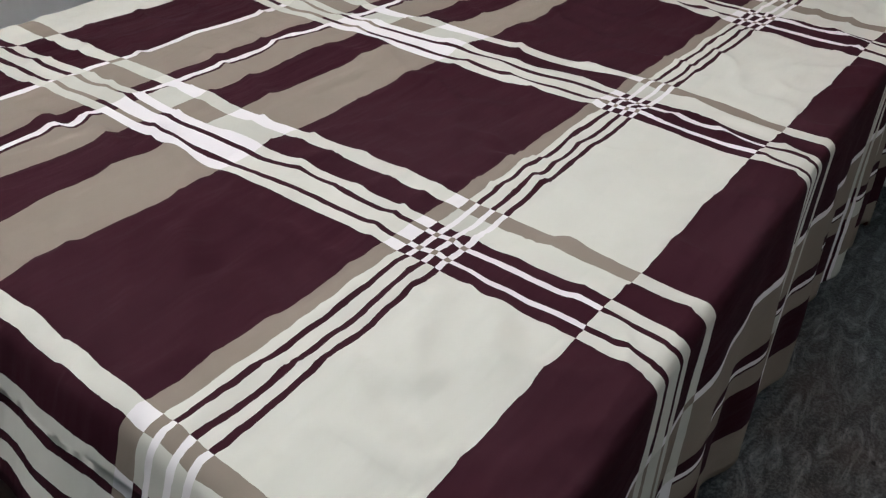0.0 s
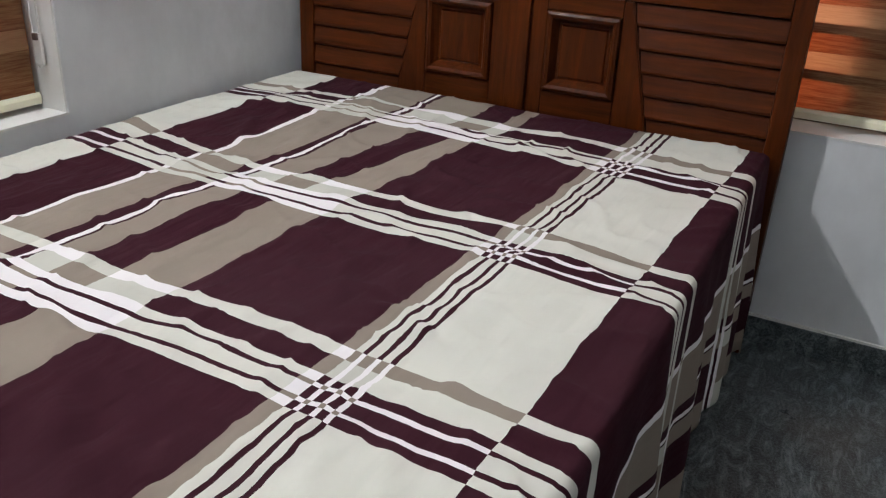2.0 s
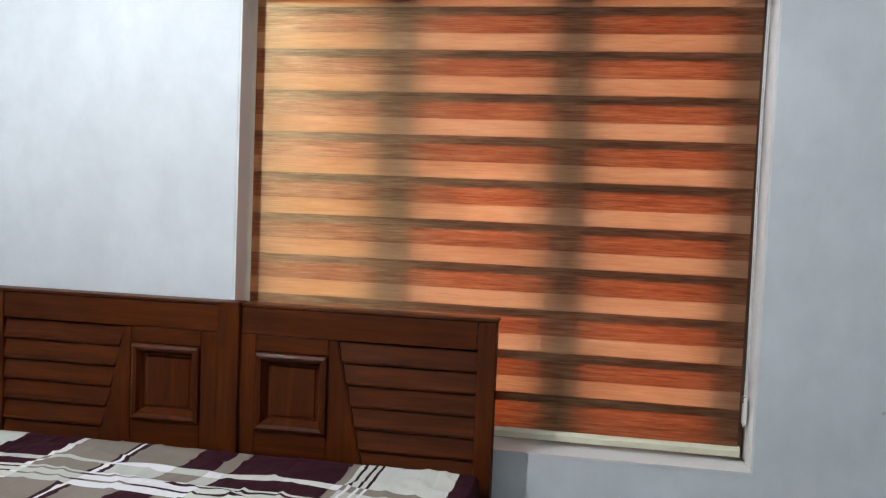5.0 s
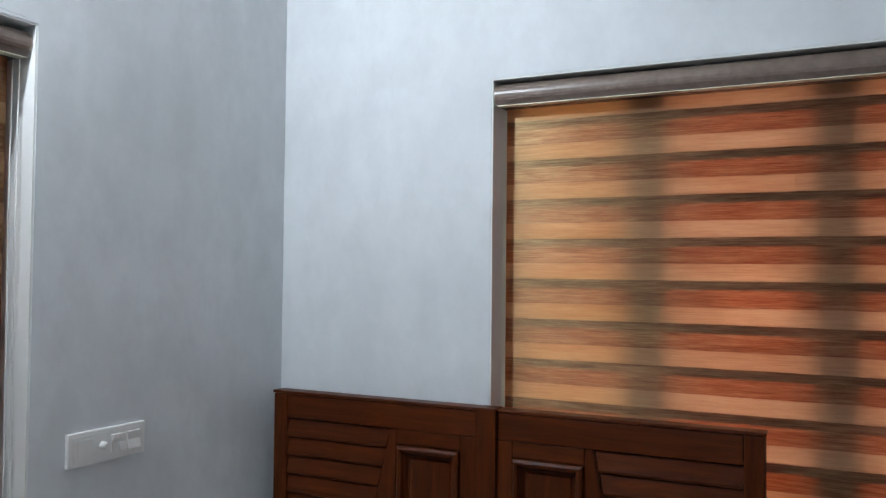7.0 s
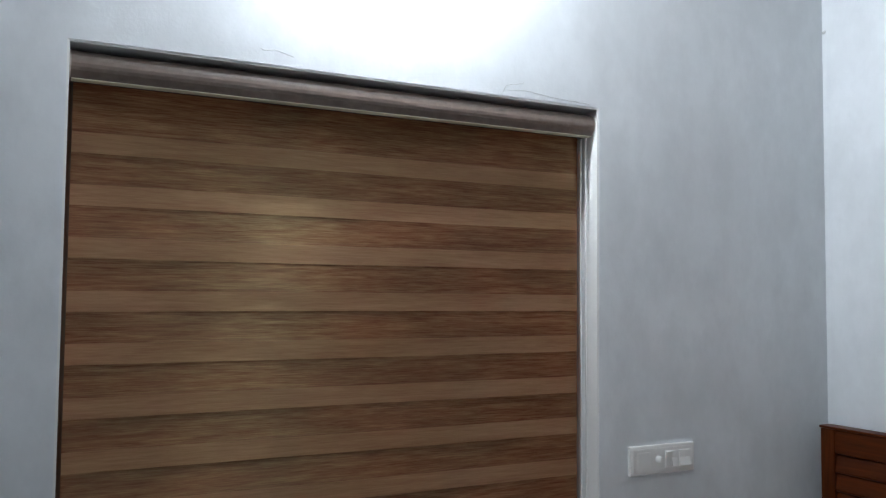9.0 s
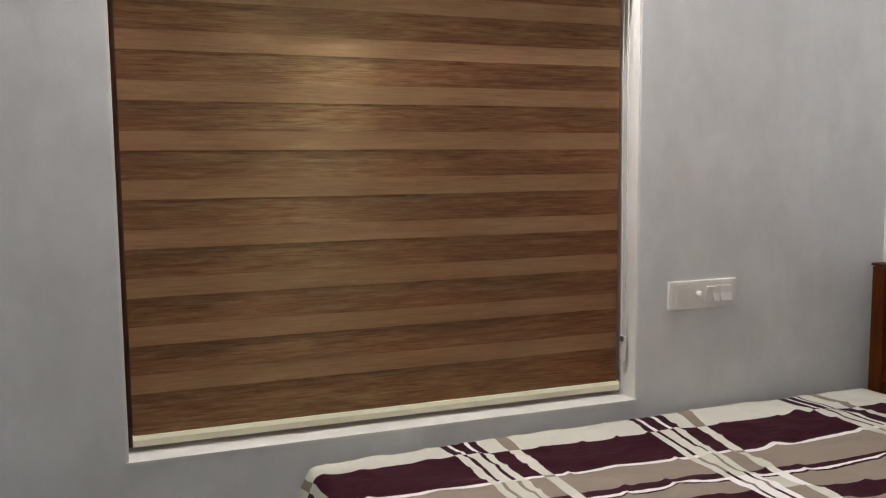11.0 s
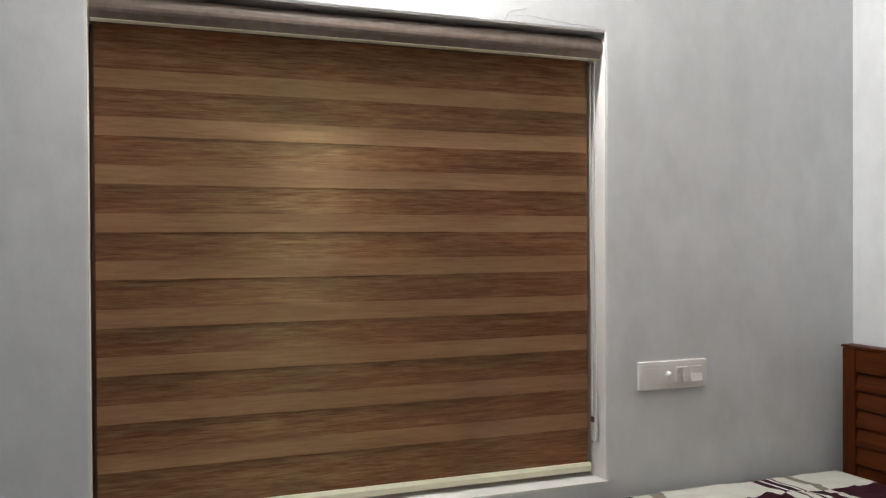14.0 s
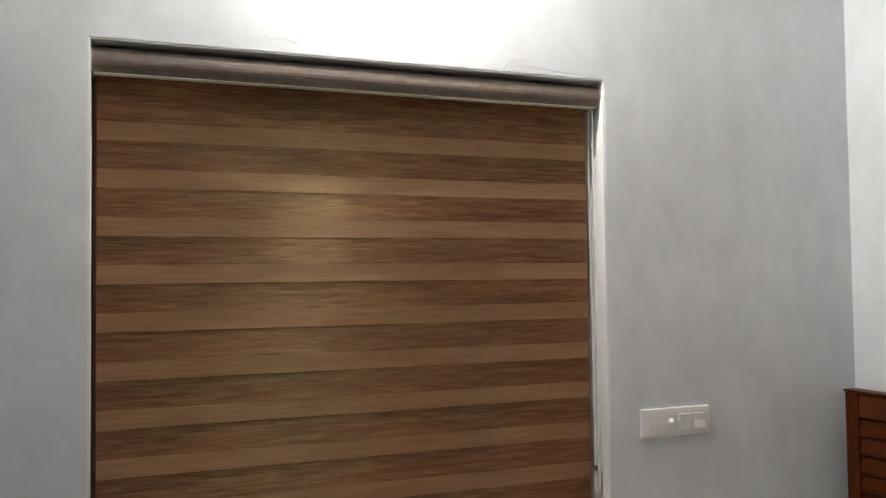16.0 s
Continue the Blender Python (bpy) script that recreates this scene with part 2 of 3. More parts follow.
# ---- mesh helpers ----
def mesh_object(name, bm, material, smooth=False):
    data = bpy.data.meshes.new(name)
    bm.normal_update()
    bm.to_mesh(data)
    bm.free()
    data.materials.append(material)
    if smooth:
        data.polygons.foreach_set("use_smooth", [True] * len(data.polygons))
    return new(name, data)


def part(name, bm, material, parent, label="", smooth=False):
    """Links a bmesh as one mesh object under a thing or a part."""
    ob = mesh_object(name, bm, material, smooth)
    ob.parent = parent
    ob.matrix_parent_inverse = parent.matrix_world.inverted()
    return tagged(ob, label)


def thing(name, place, label, category, group="", kind=""):
    ob = new(name)
    ob.empty_display_size = 0.05
    ob.matrix_world = Matrix.Translation(place)
    return tagged(ob, label, category, group, kind)


def box(x0, y0, z0, x1, y1, z1, bevel=0.0, bm=None, segments=2):
    made = bmesh.new()
    bmesh.ops.create_cube(made, size=1.0)
    for v in made.verts:
        v.co = Vector(((x0 + x1) / 2 + v.co.x * (x1 - x0), (y0 + y1) / 2 + v.co.y * (y1 - y0), (z0 + z1) / 2 + v.co.z * (z1 - z0)))
    if bevel:
        bmesh.ops.bevel(made, geom=made.edges[:], offset=bevel, segments=segments, affect="EDGES", profile=0.6)
    if bm is None:
        return made
    merge(bm, made)
    return bm


def merge(bm, other):
    copies = {v: bm.verts.new(v.co) for v in other.verts}
    for f in other.faces:
        bm.faces.new([copies[v] for v in f.verts])
    other.free()


def tube(points, radius, sides=8):
    """A round bar along points."""
    bm, rings = bmesh.new(), []
    pts = [Vector(p) for p in points]
    for i, p in enumerate(pts):
        way = (pts[min(i + 1, len(pts) - 1)] - pts[max(i - 1, 0)]).normalized()
        side = way.cross(Vector((0.31, 0.87, 0.38))).normalized()
        up = way.cross(side)
        rings.append([bm.verts.new(p + radius * (math.cos(a) * side + math.sin(a) * up)) for a in (k * math.tau / sides for k in range(sides))])
    for a, b in zip(rings, rings[1:]):
        for k in range(sides):
            bm.faces.new((a[k], a[(k + 1) % sides], b[(k + 1) % sides], b[k]))
    bm.faces.new(rings[0][::-1]), bm.faces.new(rings[-1])
    bmesh.ops.recalc_face_normals(bm, faces=bm.faces)
    return bm


def profile(shape, ends, axis):
    """A closed outline drawn out from ends[0] to ends[1] along axis 0 (outline in y, z) or 1 (outline in x, z)."""
    bm, loops = bmesh.new(), []
    for e in ends:
        loops.append([bm.verts.new((e, p, q) if axis == 0 else (p, e, q)) for p, q in shape])
    n = len(shape)
    for k in range(n):
        bm.faces.new((loops[0][k], loops[0][(k + 1) % n], loops[1][(k + 1) % n], loops[1][k]))
    bm.faces.new(loops[0][::-1]), bm.faces.new(loops[1])
    bmesh.ops.recalc_face_normals(bm, faces=bm.faces)
    return bm


# ---- the room ----
RX, RY, RZ, THICK = 4.30, -4.70, 3.00, 0.23
A0, A1, B0, B1, SILL, HEAD = -2.551, -1.024, 0.815, 2.368, 0.662, 2.10     # window A along y, window B along x


def wall_with_hole(name, axis, start, end, inner, outer, lo, hi, label):
    """A wall along axis with one opening lo to hi, from SILL to HEAD."""
    bm = bmesh.new()
    for a, b, z0, z1 in ((start, lo, 0, RZ), (hi, end, 0, RZ), (lo, hi, 0, SILL), (lo, hi, HEAD, RZ)):
        if axis == 0:
            box(a, min(inner, outer), z0, b, max(inner, outer), z1, bm=bm)
        else:
            box(min(inner, outer), a, z0, max(inner, outer), b, z1, bm=bm)
    bmesh.ops.remove_doubles(bm, verts=bm.verts, dist=0.0005)
    return tagged(mesh_object(name, bm, WALL), label, "wall", kind="structure")


wall_with_hole("wall_north", 0, -THICK, RX + THICK, 0.0, THICK, B0, B1, "pale blue-white painted plaster wall behind the bed")
wall_with_hole("wall_west", 1, RY, 0.0, 0.0, -THICK, A0, A1, "pale grey-white painted plaster wall beside the bed")
tagged(mesh_object("wall_east", box(RX, RY, 0, RX + THICK, 0, RZ), WALL), "plain pale painted plaster wall", "wall", kind="structure")
tagged(mesh_object("wall_south", box(-THICK, RY - THICK, 0, RX + THICK, RY, RZ), WALL), "plain pale painted plaster wall", "wall", kind="structure")
tagged(mesh_object("ceiling", box(-THICK, RY - THICK, RZ, RX + THICK, THICK, RZ + 0.15), CEIL), "plain white plaster ceiling", "ceiling", kind="structure")
tagged(mesh_object("floor", box(-THICK, RY - THICK, -0.2, RX + THICK, THICK, 0), GRANITE), "dark green polished granite floor with grey streaks", "floor", kind="structure")
for name, b, line in (("baseboard_north", (0, -0.012, 0, RX, 0, 0.086), (0, -0.009, 0.086, RX, 0, 0.094)),
                      ("baseboard_west", (0, RY, 0, 0.012, -0.012, 0.086), (0, RY, 0.086, 0.009, -0.012, 0.094)),
                      ("baseboard_east", (RX - 0.012, RY, 0, RX, -0.012, 0.086), (RX - 0.009, RY, 0.086, RX, -0.012, 0.094))):
    base = tagged(mesh_object(name, box(*b, bevel=0.002), GRANITE), "dark green granite skirting with a pale cement line on top", "baseboard", kind="structure")
    part("cement_line", box(*line, bevel=0.0015), TRIMLINE, base, "pale painted cement line")


def lining(name, axis, lo, hi, deep, label):
    """The white painted reveal of a window: sill, head and two jambs, 6 mm thick, the sill 3 mm proud of the wall."""
    ob = thing(name, (0, 0, 0), label, "window", kind="structure")
    t = 0.006
    for piece, a, b, z0, z1 in (("window_sill", lo, hi, SILL, SILL + t), ("head_lining", lo, hi, HEAD - t, HEAD),
                                ("jamb_lining", lo, lo + t, SILL + t, HEAD - t), ("jamb_lining", hi - t, hi, SILL + t, HEAD - t)):
        proud = 0.003 if piece == "window_sill" else -0.002
        if axis == 0:
            bm = box(a, -proud, z0, b, deep, z1)
        else:
            bm = box(-deep, a, z0, proud, b, z1)
        part(piece, bm, WHITE, ob)
    return ob


def window_parts(ob, axis, lo, hi, at, stiles, panes):
    """Frame bars at stiles (centre, width), with glass panes between them, in the plane at."""
    z0, z1, d = SILL + 0.006, HEAD - 0.006, 0.028

    def put(name, a, b, za, zb, near, far, material, label="", bevel=0.003):
        if axis == 0:
            bm = box(a, near, za, b, far, zb, bevel=bevel)
        else:
            bm = box(-far, a, za, -near, b, zb, bevel=bevel)
        return part(name, bm, material, ob, label)

    put("window_frame", lo, hi, z0, z0 + 0.055, at - d, at + d, FRAME, "brown window frame bottom bar")
    put("window_frame", lo, hi, z1 - 0.055, z1, at - d, at + d, FRAME, "brown window frame top bar")
    for c, w in stiles:
        put("window_stile", c - w / 2, c + w / 2, z0 + 0.055, z1 - 0.055, at - d, at + d, FRAME)
    for (c0, w0), (c1, w1), material in zip(stiles, stiles[1:], panes):
        pane = put("pane", c0 + w0 / 2 + 0.001, c1 - w1 / 2 - 0.001, z0 + 0.056, z1 - 0.056, at - 0.003, at + 0.003, material, bevel=0.0)
        pane.visible_shadow = material not in (GLASS, TINTED)


wa = lining("window_1", 1, A0, A1, 0.17, "window in a white painted reveal, closed behind a blind")
window_parts(wa, 1, A0 + 0.006, A1 - 0.006, 0.145, [(A0 + 0.035, 0.058), (A0 + 0.55, 0.11), (A0 + 1.11, 0.11), (A1 - 0.035, 0.058)], [TINTED] * 3)
wb = lining("window_2", 0, B0, B1, 0.20, "window in a white painted reveal, daylight behind its blind")
window_parts(wb, 0, B0 + 0.006, B1 - 0.006, 0.163, [(B0 + 0.046, 0.050), (1.290, 0.135), (1.815, 0.135), (B1 - 0.06, 0.11)], [FROSTED, GLASS, GLASS])


# ---- blinds ----
def blind(name, axis, lo, hi, front, depth, top_light, label):
    """A zebra roller blind along axis 0 (x, into +y) or 1 (y, into -x), its fabric at depth behind the wall face."""
    ob = thing(name, (0, 0, 0), label, "roller blind", group="zebra blinds")
    sign = 1 if axis == 0 else -1

    def place(a, d, z):
        return (a, d, z) if axis == 0 else (-d, a, z)

    def prof(pts, a, b):
        return profile([(sign * d, z) for d, z in pts], (a, b), axis)

    # cassette with a rounded face and a thin bottom lip
    pts = [(depth + 0.03, HEAD - 0.016), (front - 0.035, HEAD - 0.016)]
    for k in range(9):
        ang = radians(90 + k * 15)
        pts.append((front - 0.036 + 0.026 * math.cos(ang) * 1.1, HEAD - 0.052 + 0.034 * math.sin(ang)))
    pts += [(front - 0.048, HEAD - 0.085), (depth + 0.03, HEAD - 0.085)]
    cas = part("cassette", prof(pts, lo + 0.004, hi - 0.004), CASSETTE, ob, "bronze-brown cassette with a rounded face")
    part("lip", prof([(front - 0.050, HEAD - 0.0878), (front - 0.050, HEAD - 0.0855), (front - 0.02, HEAD - 0.0855), (front - 0.02, HEAD - 0.0878)], lo + 0.006, hi - 0.006), RAIL, cas, "pale lip")
    for a, b in ((lo + 0.001, lo + 0.004), (hi - 0.004, hi - 0.001)):
        part("end_cap", prof(pts, a, b), END_CAP, cas, "paler end cap")
    # fabric: bands one above another, every band a slightly waved strip
    rng = random.Random(5 + axis)
    step, light = 0.1280, 0.051
    z, bands = top_light, []
    while z - light > SILL + 0.075:
        bands += [(z - light, z, 1), (z - step, z - light, 0)]
        z -= step
    bands = [(z0, z1, k) for z0, z1, k in bands if z0 > SILL + 0.035]
    low = min(z0 for z0, _, _ in bands)
    bands += [(top_light, HEAD - 0.07, 0), (SILL + 0.045, low, 0)]
    fa, fb = lo + (0.010 if axis == 0 else 0.013), hi - 0.022
    for z0, z1, k in bands:
        bm, n, rows = bmesh.new(), 40, 4
        ph, tilt = rng.uniform(0, 6.28), rng.uniform(-0.0015, 0.0015)
        grid = []
        for i in range(n + 1):
            f = i / n
            sag = 0.0015 * math.sin(7 * f + ph) + tilt * (f - 0.5)
            col = []
            for j in range(rows + 1):
                g = j / rows
                belly = 0.0006 * math.sin(math.pi * g) + 0.002 * math.sin(3 * f)
                d = depth - (0.0007 if k else 0.0) + belly
                over = 0.0015 if j in (0, rows) and not k else 0.0
                zz = z0 + (z1 - z0) * g + sag * 0.4 + (over if j else -over)
                col.append(bm.verts.new(place(fa + (fb - fa) * f, d, zz)))
            grid.append(col)
        for i in range(n):
            for j in range(rows):
                bm.faces.new((grid[i][j], grid[i + 1][j], grid[i + 1][j + 1], grid[i][j + 1]))
        part("sheer_band" if k else "opaque_band", bm, BANDS[axis][k], ob, smooth=True)
    for z0, z1, k in [b for b in bands if b[2] == 1]:
        bm = bmesh.new()
        rows = [[bm.verts.new(place(fa + (fb - fa) * i / 20, depth + 0.0055 + 0.001 * math.sin(i + 40 * z0), z)) for i in range(21)] for z in (z0 - 0.026, z0 + 0.001)]
        for p in range(20):
            bm.faces.new((rows[0][p], rows[0][p + 1], rows[1][p + 1], rows[1][p]))
        part("rear_band", bm, REAR[axis], ob)
    rail = [(depth - 0.010, SILL + 0.022), (depth - 0.012, SILL + 0.040), (depth - 0.006, SILL + 0.050), (depth + 0.008, SILL + 0.050),
            (depth + 0.012, SILL + 0.036), (depth + 0.010, SILL + 0.022)]
    rb = part("bottom_rail", prof(rail, fa - 0.002, fb + 0.002), RAIL, ob, "cream bottom rail")
    part("end_cap", prof([(d * 1.0, z) for d, z in rail], fb + 0.002, fb + 0.006), RAIL, rb)
    # bead chain loop and its tensioner by the jamb
    c = hi - 0.013
    for off in (-0.014, 0.012):
        pts = [place(c - 0.002 * math.sin(q * 0.4), depth - 0.02 + off, HEAD - 0.09 - (HEAD - 0.09 - 0.80) * q / 14) for q in range(15)]
        part("chain", tube(pts, 0.0022, 6), CHAIN, ob)
    part("chain", tube([place(c, depth - 0.02 + 0.013 * math.cos(a), 0.80 - 0.022 * math.sin(a)) for a in (k * math.pi / 8 for k in range(9))], 0.0022, 6), CHAIN, ob)
    body = box(*sorted_box(place(c - 0.005, depth - 0.040, 0.785), place(c + 0.005, depth - 0.010, 0.865)), bevel=0.004)
    ten = part("tensioner", body, CHAIN, ob, "clear plastic chain tensioner")
    part("connector", box(*sorted_box(place(c - 0.012, depth - 0.036, 0.848), place(c - 0.004, depth - 0.020, 0.866)), bevel=0.003), HOLE, ten, "dark knob")
    return ob


def sorted_box(p, q):
    return (*(min(a, b) for a, b in zip(p, q)), *(max(a, b) for a, b in zip(p, q)))


blind("zebra_blind", 1, A0 + 0.006, A1 - 0.006, 0.075, 0.078, 1.898, "closed zebra blind with brown wood-grain bands, lit from above")
blind("zebra_blind", 0, B0 + 0.006, B1 - 0.006, 0.066, 0.095, 2.023, "closed zebra blind glowing orange with daylight behind it")


# ---- bed ----
HB, HT, TOP = -0.105, 1.056, 0.632     # headboard's front, its top, the height of the sheet
bed = thing("bed", (0.85, -1.1, 0), "brown teak double bed with a panelled and louvred headboard", "bed")


def bed_headboard():
    head = part("headboard", box(0.052, HB + 0.026, 0.30, 1.646, HB + 0.045, HT - 0.02), WOOD_X, bed, "polished brown headboard")
    for name, x0, x1, top, front in (("stile", 0.052, 0.106, HT, 0.0), ("post", 0.822, 0.888, HT + 0.012, -0.012), ("stile", 1.594, 1.646, HT, 0.0)):
        part(name, box(x0, HB + front, 0.0, x1, HB + 0.05, top, bevel=0.004), WOOD_Z, head)
    for x0, x1 in ((0.107, 0.821), (0.889, 1.593)):
        part("top_rail", box(x0, HB + 0.002, 0.975, x1, HB + 0.048, HT, bevel=0.004), WOOD_X, head)
        part("bottom_rail", box(x0, HB + 0.002, 0.45, x1, HB + 0.048, 0.60, bevel=0.004), WOOD_X, head)
    part("cap", box(0.048, HB - 0.003, HT + 0.001, 0.821, HB + 0.055, HT + 0.010, bevel=0.003), WOOD_X, head)
    part("cap", box(0.889, HB - 0.003, HT + 0.001, 1.650, HB + 0.055, HT + 0.010, bevel=0.003), WOOD_X, head)
    for mirror in (False, True):
        def mx(x):
            return 1.700 - x if mirror else x

        # tapered stile between louvres and panel
        lo = [(0.515, 0.975), (0.430, 0.60), (0.540, 0.60), (0.540, 0.975)]
        bm = bmesh.new()
        rings = [[bm.verts.new((mx(x), y, z)) for x, z in lo] for y in (HB + 0.002, HB + 0.04)]
        for k in range(4):
            bm.faces.new((rings[0][k], rings[0][(k + 1) % 4], rings[1][(k + 1) % 4], rings[1][k]))
        bm.faces.new(rings[0]), bm.faces.new(rings[1][::-1])
        bmesh.ops.recalc_face_normals(bm, faces=bm.faces)
        bmesh.ops.bevel(bm, geom=bm.edges[:], offset=0.004, segments=2, affect="EDGES")
        part("tapered_stile", bm, WOOD_Z, head)
        a, b = sorted((mx(0.764), mx(0.821)))
        part("inner_stile", box(a, HB + 0.002, 0.601, b, HB + 0.046, 0.974, bevel=0.003), WOOD_Z, head)
        a, b = sorted((mx(0.541), mx(0.763)))
        part("panel_rail", box(a, HB + 0.003, 0.927, b, HB + 0.046, 0.974, bevel=0.003), WOOD_X, head)
        part("panel_rail", box(a, HB + 0.003, 0.601, b, HB + 0.046, 0.691, bevel=0.003), WOOD_X, head)
        # moulded square frame with a raised field
        z0, z1 = 0.692, 0.926
        bm = bmesh.new()
        rings = []
        for inset, y in ((0.0, 0.012), (0.003, -0.008), (0.011, -0.012), (0.020, -0.008), (0.027, 0.008), (0.034, 0.020), (0.040, 0.020), (0.044, 0.016)):
            rings.append([bm.verts.new(p) for p in ((a + inset, HB + y, z0 + inset), (b - inset, HB + y, z0 + inset), (b - inset, HB + y, z1 - inset), (a + inset, HB + y, z1 - inset))])
        for p, q in zip(rings, rings[1:]):
            for k in range(4):
                bm.faces.new((p[k], p[(k + 1) % 4], q[(k + 1) % 4], q[k]))
        bm.faces.new(rings[-1])
        part("panel", bm, WOOD_Z, head, "square raised panel in a moulded frame")
        # louvres, each a slanted slat with a rounded lip, cut along the tapered stile
        for k in range(6):
            top = 0.972 - 0.0635 * k
            bot = top - 0.0625
            inner_t, inner_b = 0.512 - (0.975 - top) * 0.227, 0.512 - (0.975 - bot) * 0.227
            shape = [(0.022, top), (0.0150, top - 0.002), (0.0125, top - 0.010), (0.0055, bot + 0.018), (0.0030, bot + 0.010), (0.0042, bot + 0.003), (0.0085, bot), (0.022, bot)]
            bm = bmesh.new()
            rows = [[bm.verts.new((mx(x if x < 0.2 else inner_b + (inner_t - inner_b) * (z - bot) / (top - bot)), HB + y, z)) for y, z in shape] for x in (0.107, 0.5)]
            n = len(shape)
            for j in range(n):
                bm.faces.new((rows[0][j], rows[0][(j + 1) % n], rows[1][(j + 1) % n], rows[1][j]))
            bm.faces.new(rows[0]), bm.faces.new(rows[1][::-1])
            bmesh.ops.recalc_face_normals(bm, faces=bm.faces)
            part("louvre", bm, WOOD_X, head)
    return head


bed_headboard()
part("side_rail", box(1.535, -2.109, 0.16, 1.565, -0.09, 0.36, bevel=0.004), WOOD_DARK, bed)
part("side_rail", box(0.075, -2.109, 0.16, 0.105, -0.09, 0.36, bevel=0.004), WOOD_DARK, bed)
part("footboard", box(0.075, -2.145, 0.10, 1.565, -2.110, 0.47, bevel=0.005), WOOD_DARK, bed, "dark brown wooden footboard")
for x in (0.105, 1.535):
    part("leg", box(x - 0.03, -2.148, 0.0, x + 0.03, -2.09, 0.46, bevel=0.004), WOOD_DARK, bed)
part("slat_base", box(0.106, -2.04, 0.30, 1.534, -0.10, 0.335), WOOD_DARK, bed)
mattress = tagged(mesh_object("mattress", box(0.085, -2.050, 0.336, 1.580, -0.140, TOP - 0.022, bevel=0.02, segments=3), MATTRESS), "thick mattress hidden under the printed sheet", "mattress")


def smooth_noise(x, y, size, seed):
    return noise.noise(Vector((x / size, y / size, seed)))


def drop_curve(d, radius, lean):
    """Out and down of cloth that has gone d past an edge rounded by radius."""
    arc = radius * math.pi / 2
    if d <= 0:
        return 0.0, 0.0
    if d < arc:
        return radius * math.sin(d / radius), radius * (1 - math.cos(d / radius))
    return radius + lean * (d - arc), radius + (d - arc)


def foot_curve(d, radius=0.034, slope=radians(69)):
    """The same over the foot end, where the cloth slants down over the footboard."""
    bend = min(max(d, 0.0) / radius, slope)
    rest = max(d - radius * slope, 0.0)
    return radius * math.sin(bend) + rest * math.cos(slope), radius * (1 - math.cos(bend)) + rest * math.sin(slope)


# folds lying on the sheet: from u, v to u, v, with height and half width
CREASES = [(0.725, 1.690, 0.870, 1.752, 0.008, 0.016), (0.500, 1.790, 0.610, 1.797, 0.007, 0.016), (0.615, 1.752, 0.700, 1.757, 0.006, 0.014),
           (1.290, 1.910, 1.440, 2.000, 0.005, 0.018), (1.340, 1.850, 1.455, 1.940, 0.004, 0.016), (0.950, 1.840, 1.160, 2.010, 0.007, 0.024),
           (1.100, 1.870, 1.190, 1.932, 0.005, 0.018), (0.930, 1.790, 1.030, 1.960, 0.006, 0.022), (1.240, 1.420, 1.320, 1.480, 0.006, 0.016),
           (1.180, 1.430, 1.260, 1.400, 0.006, 0.015), (0.330, 0.700, 0.420, 0.860, 0.007, 0.020), (1.000, 0.470, 1.160, 0.560, 0.007, 0.018),
           (0.150, 0.620, 0.300, 0.560, 0.008, 0.020), (1.360, 1.640, 1.420, 1.540, 0.004, 0.016), (0.800, 1.300, 0.930, 1.240, 0.004, 0.018),
           (0.985, 1.760, 1.055, 1.990, 0.0050, 0.020), (1.060, 1.800, 1.100, 1.950, 0.0040, 0.016), (1.390, 1.720, 1.470, 1.860, 0.0040, 0.018),
           (1.330, 1.780, 1.400, 1.930, 0.0040, 0.016), (0.900, 1.860, 1.020, 1.900, 0.0040, 0.020), (1.050, 1.300, 1.120, 1.450, 0.0040, 0.018),
           (0.550, 1.200, 0.630, 1.360, 0.0040, 0.020)]


def folds(u, v):
    z = 0.0
    for a, b, c, d, high, wide in CREASES:
        du, dv = c - a, d - b
        long = math.hypot(du, dv)
        f = ((u - a) * du + (v - b) * dv) / long ** 2
        if -0.2 < f < 1.2:
            away = ((u - a) * dv - (v - b) * du) / long
            ends = math.sin(math.pi * (f + 0.2) / 1.4)
            z += 1.45 * high * ends * (math.exp(-(away / wide) ** 2) - 0.45 * math.exp(-((away - 1.8 * wide) / wide) ** 2))
    return z


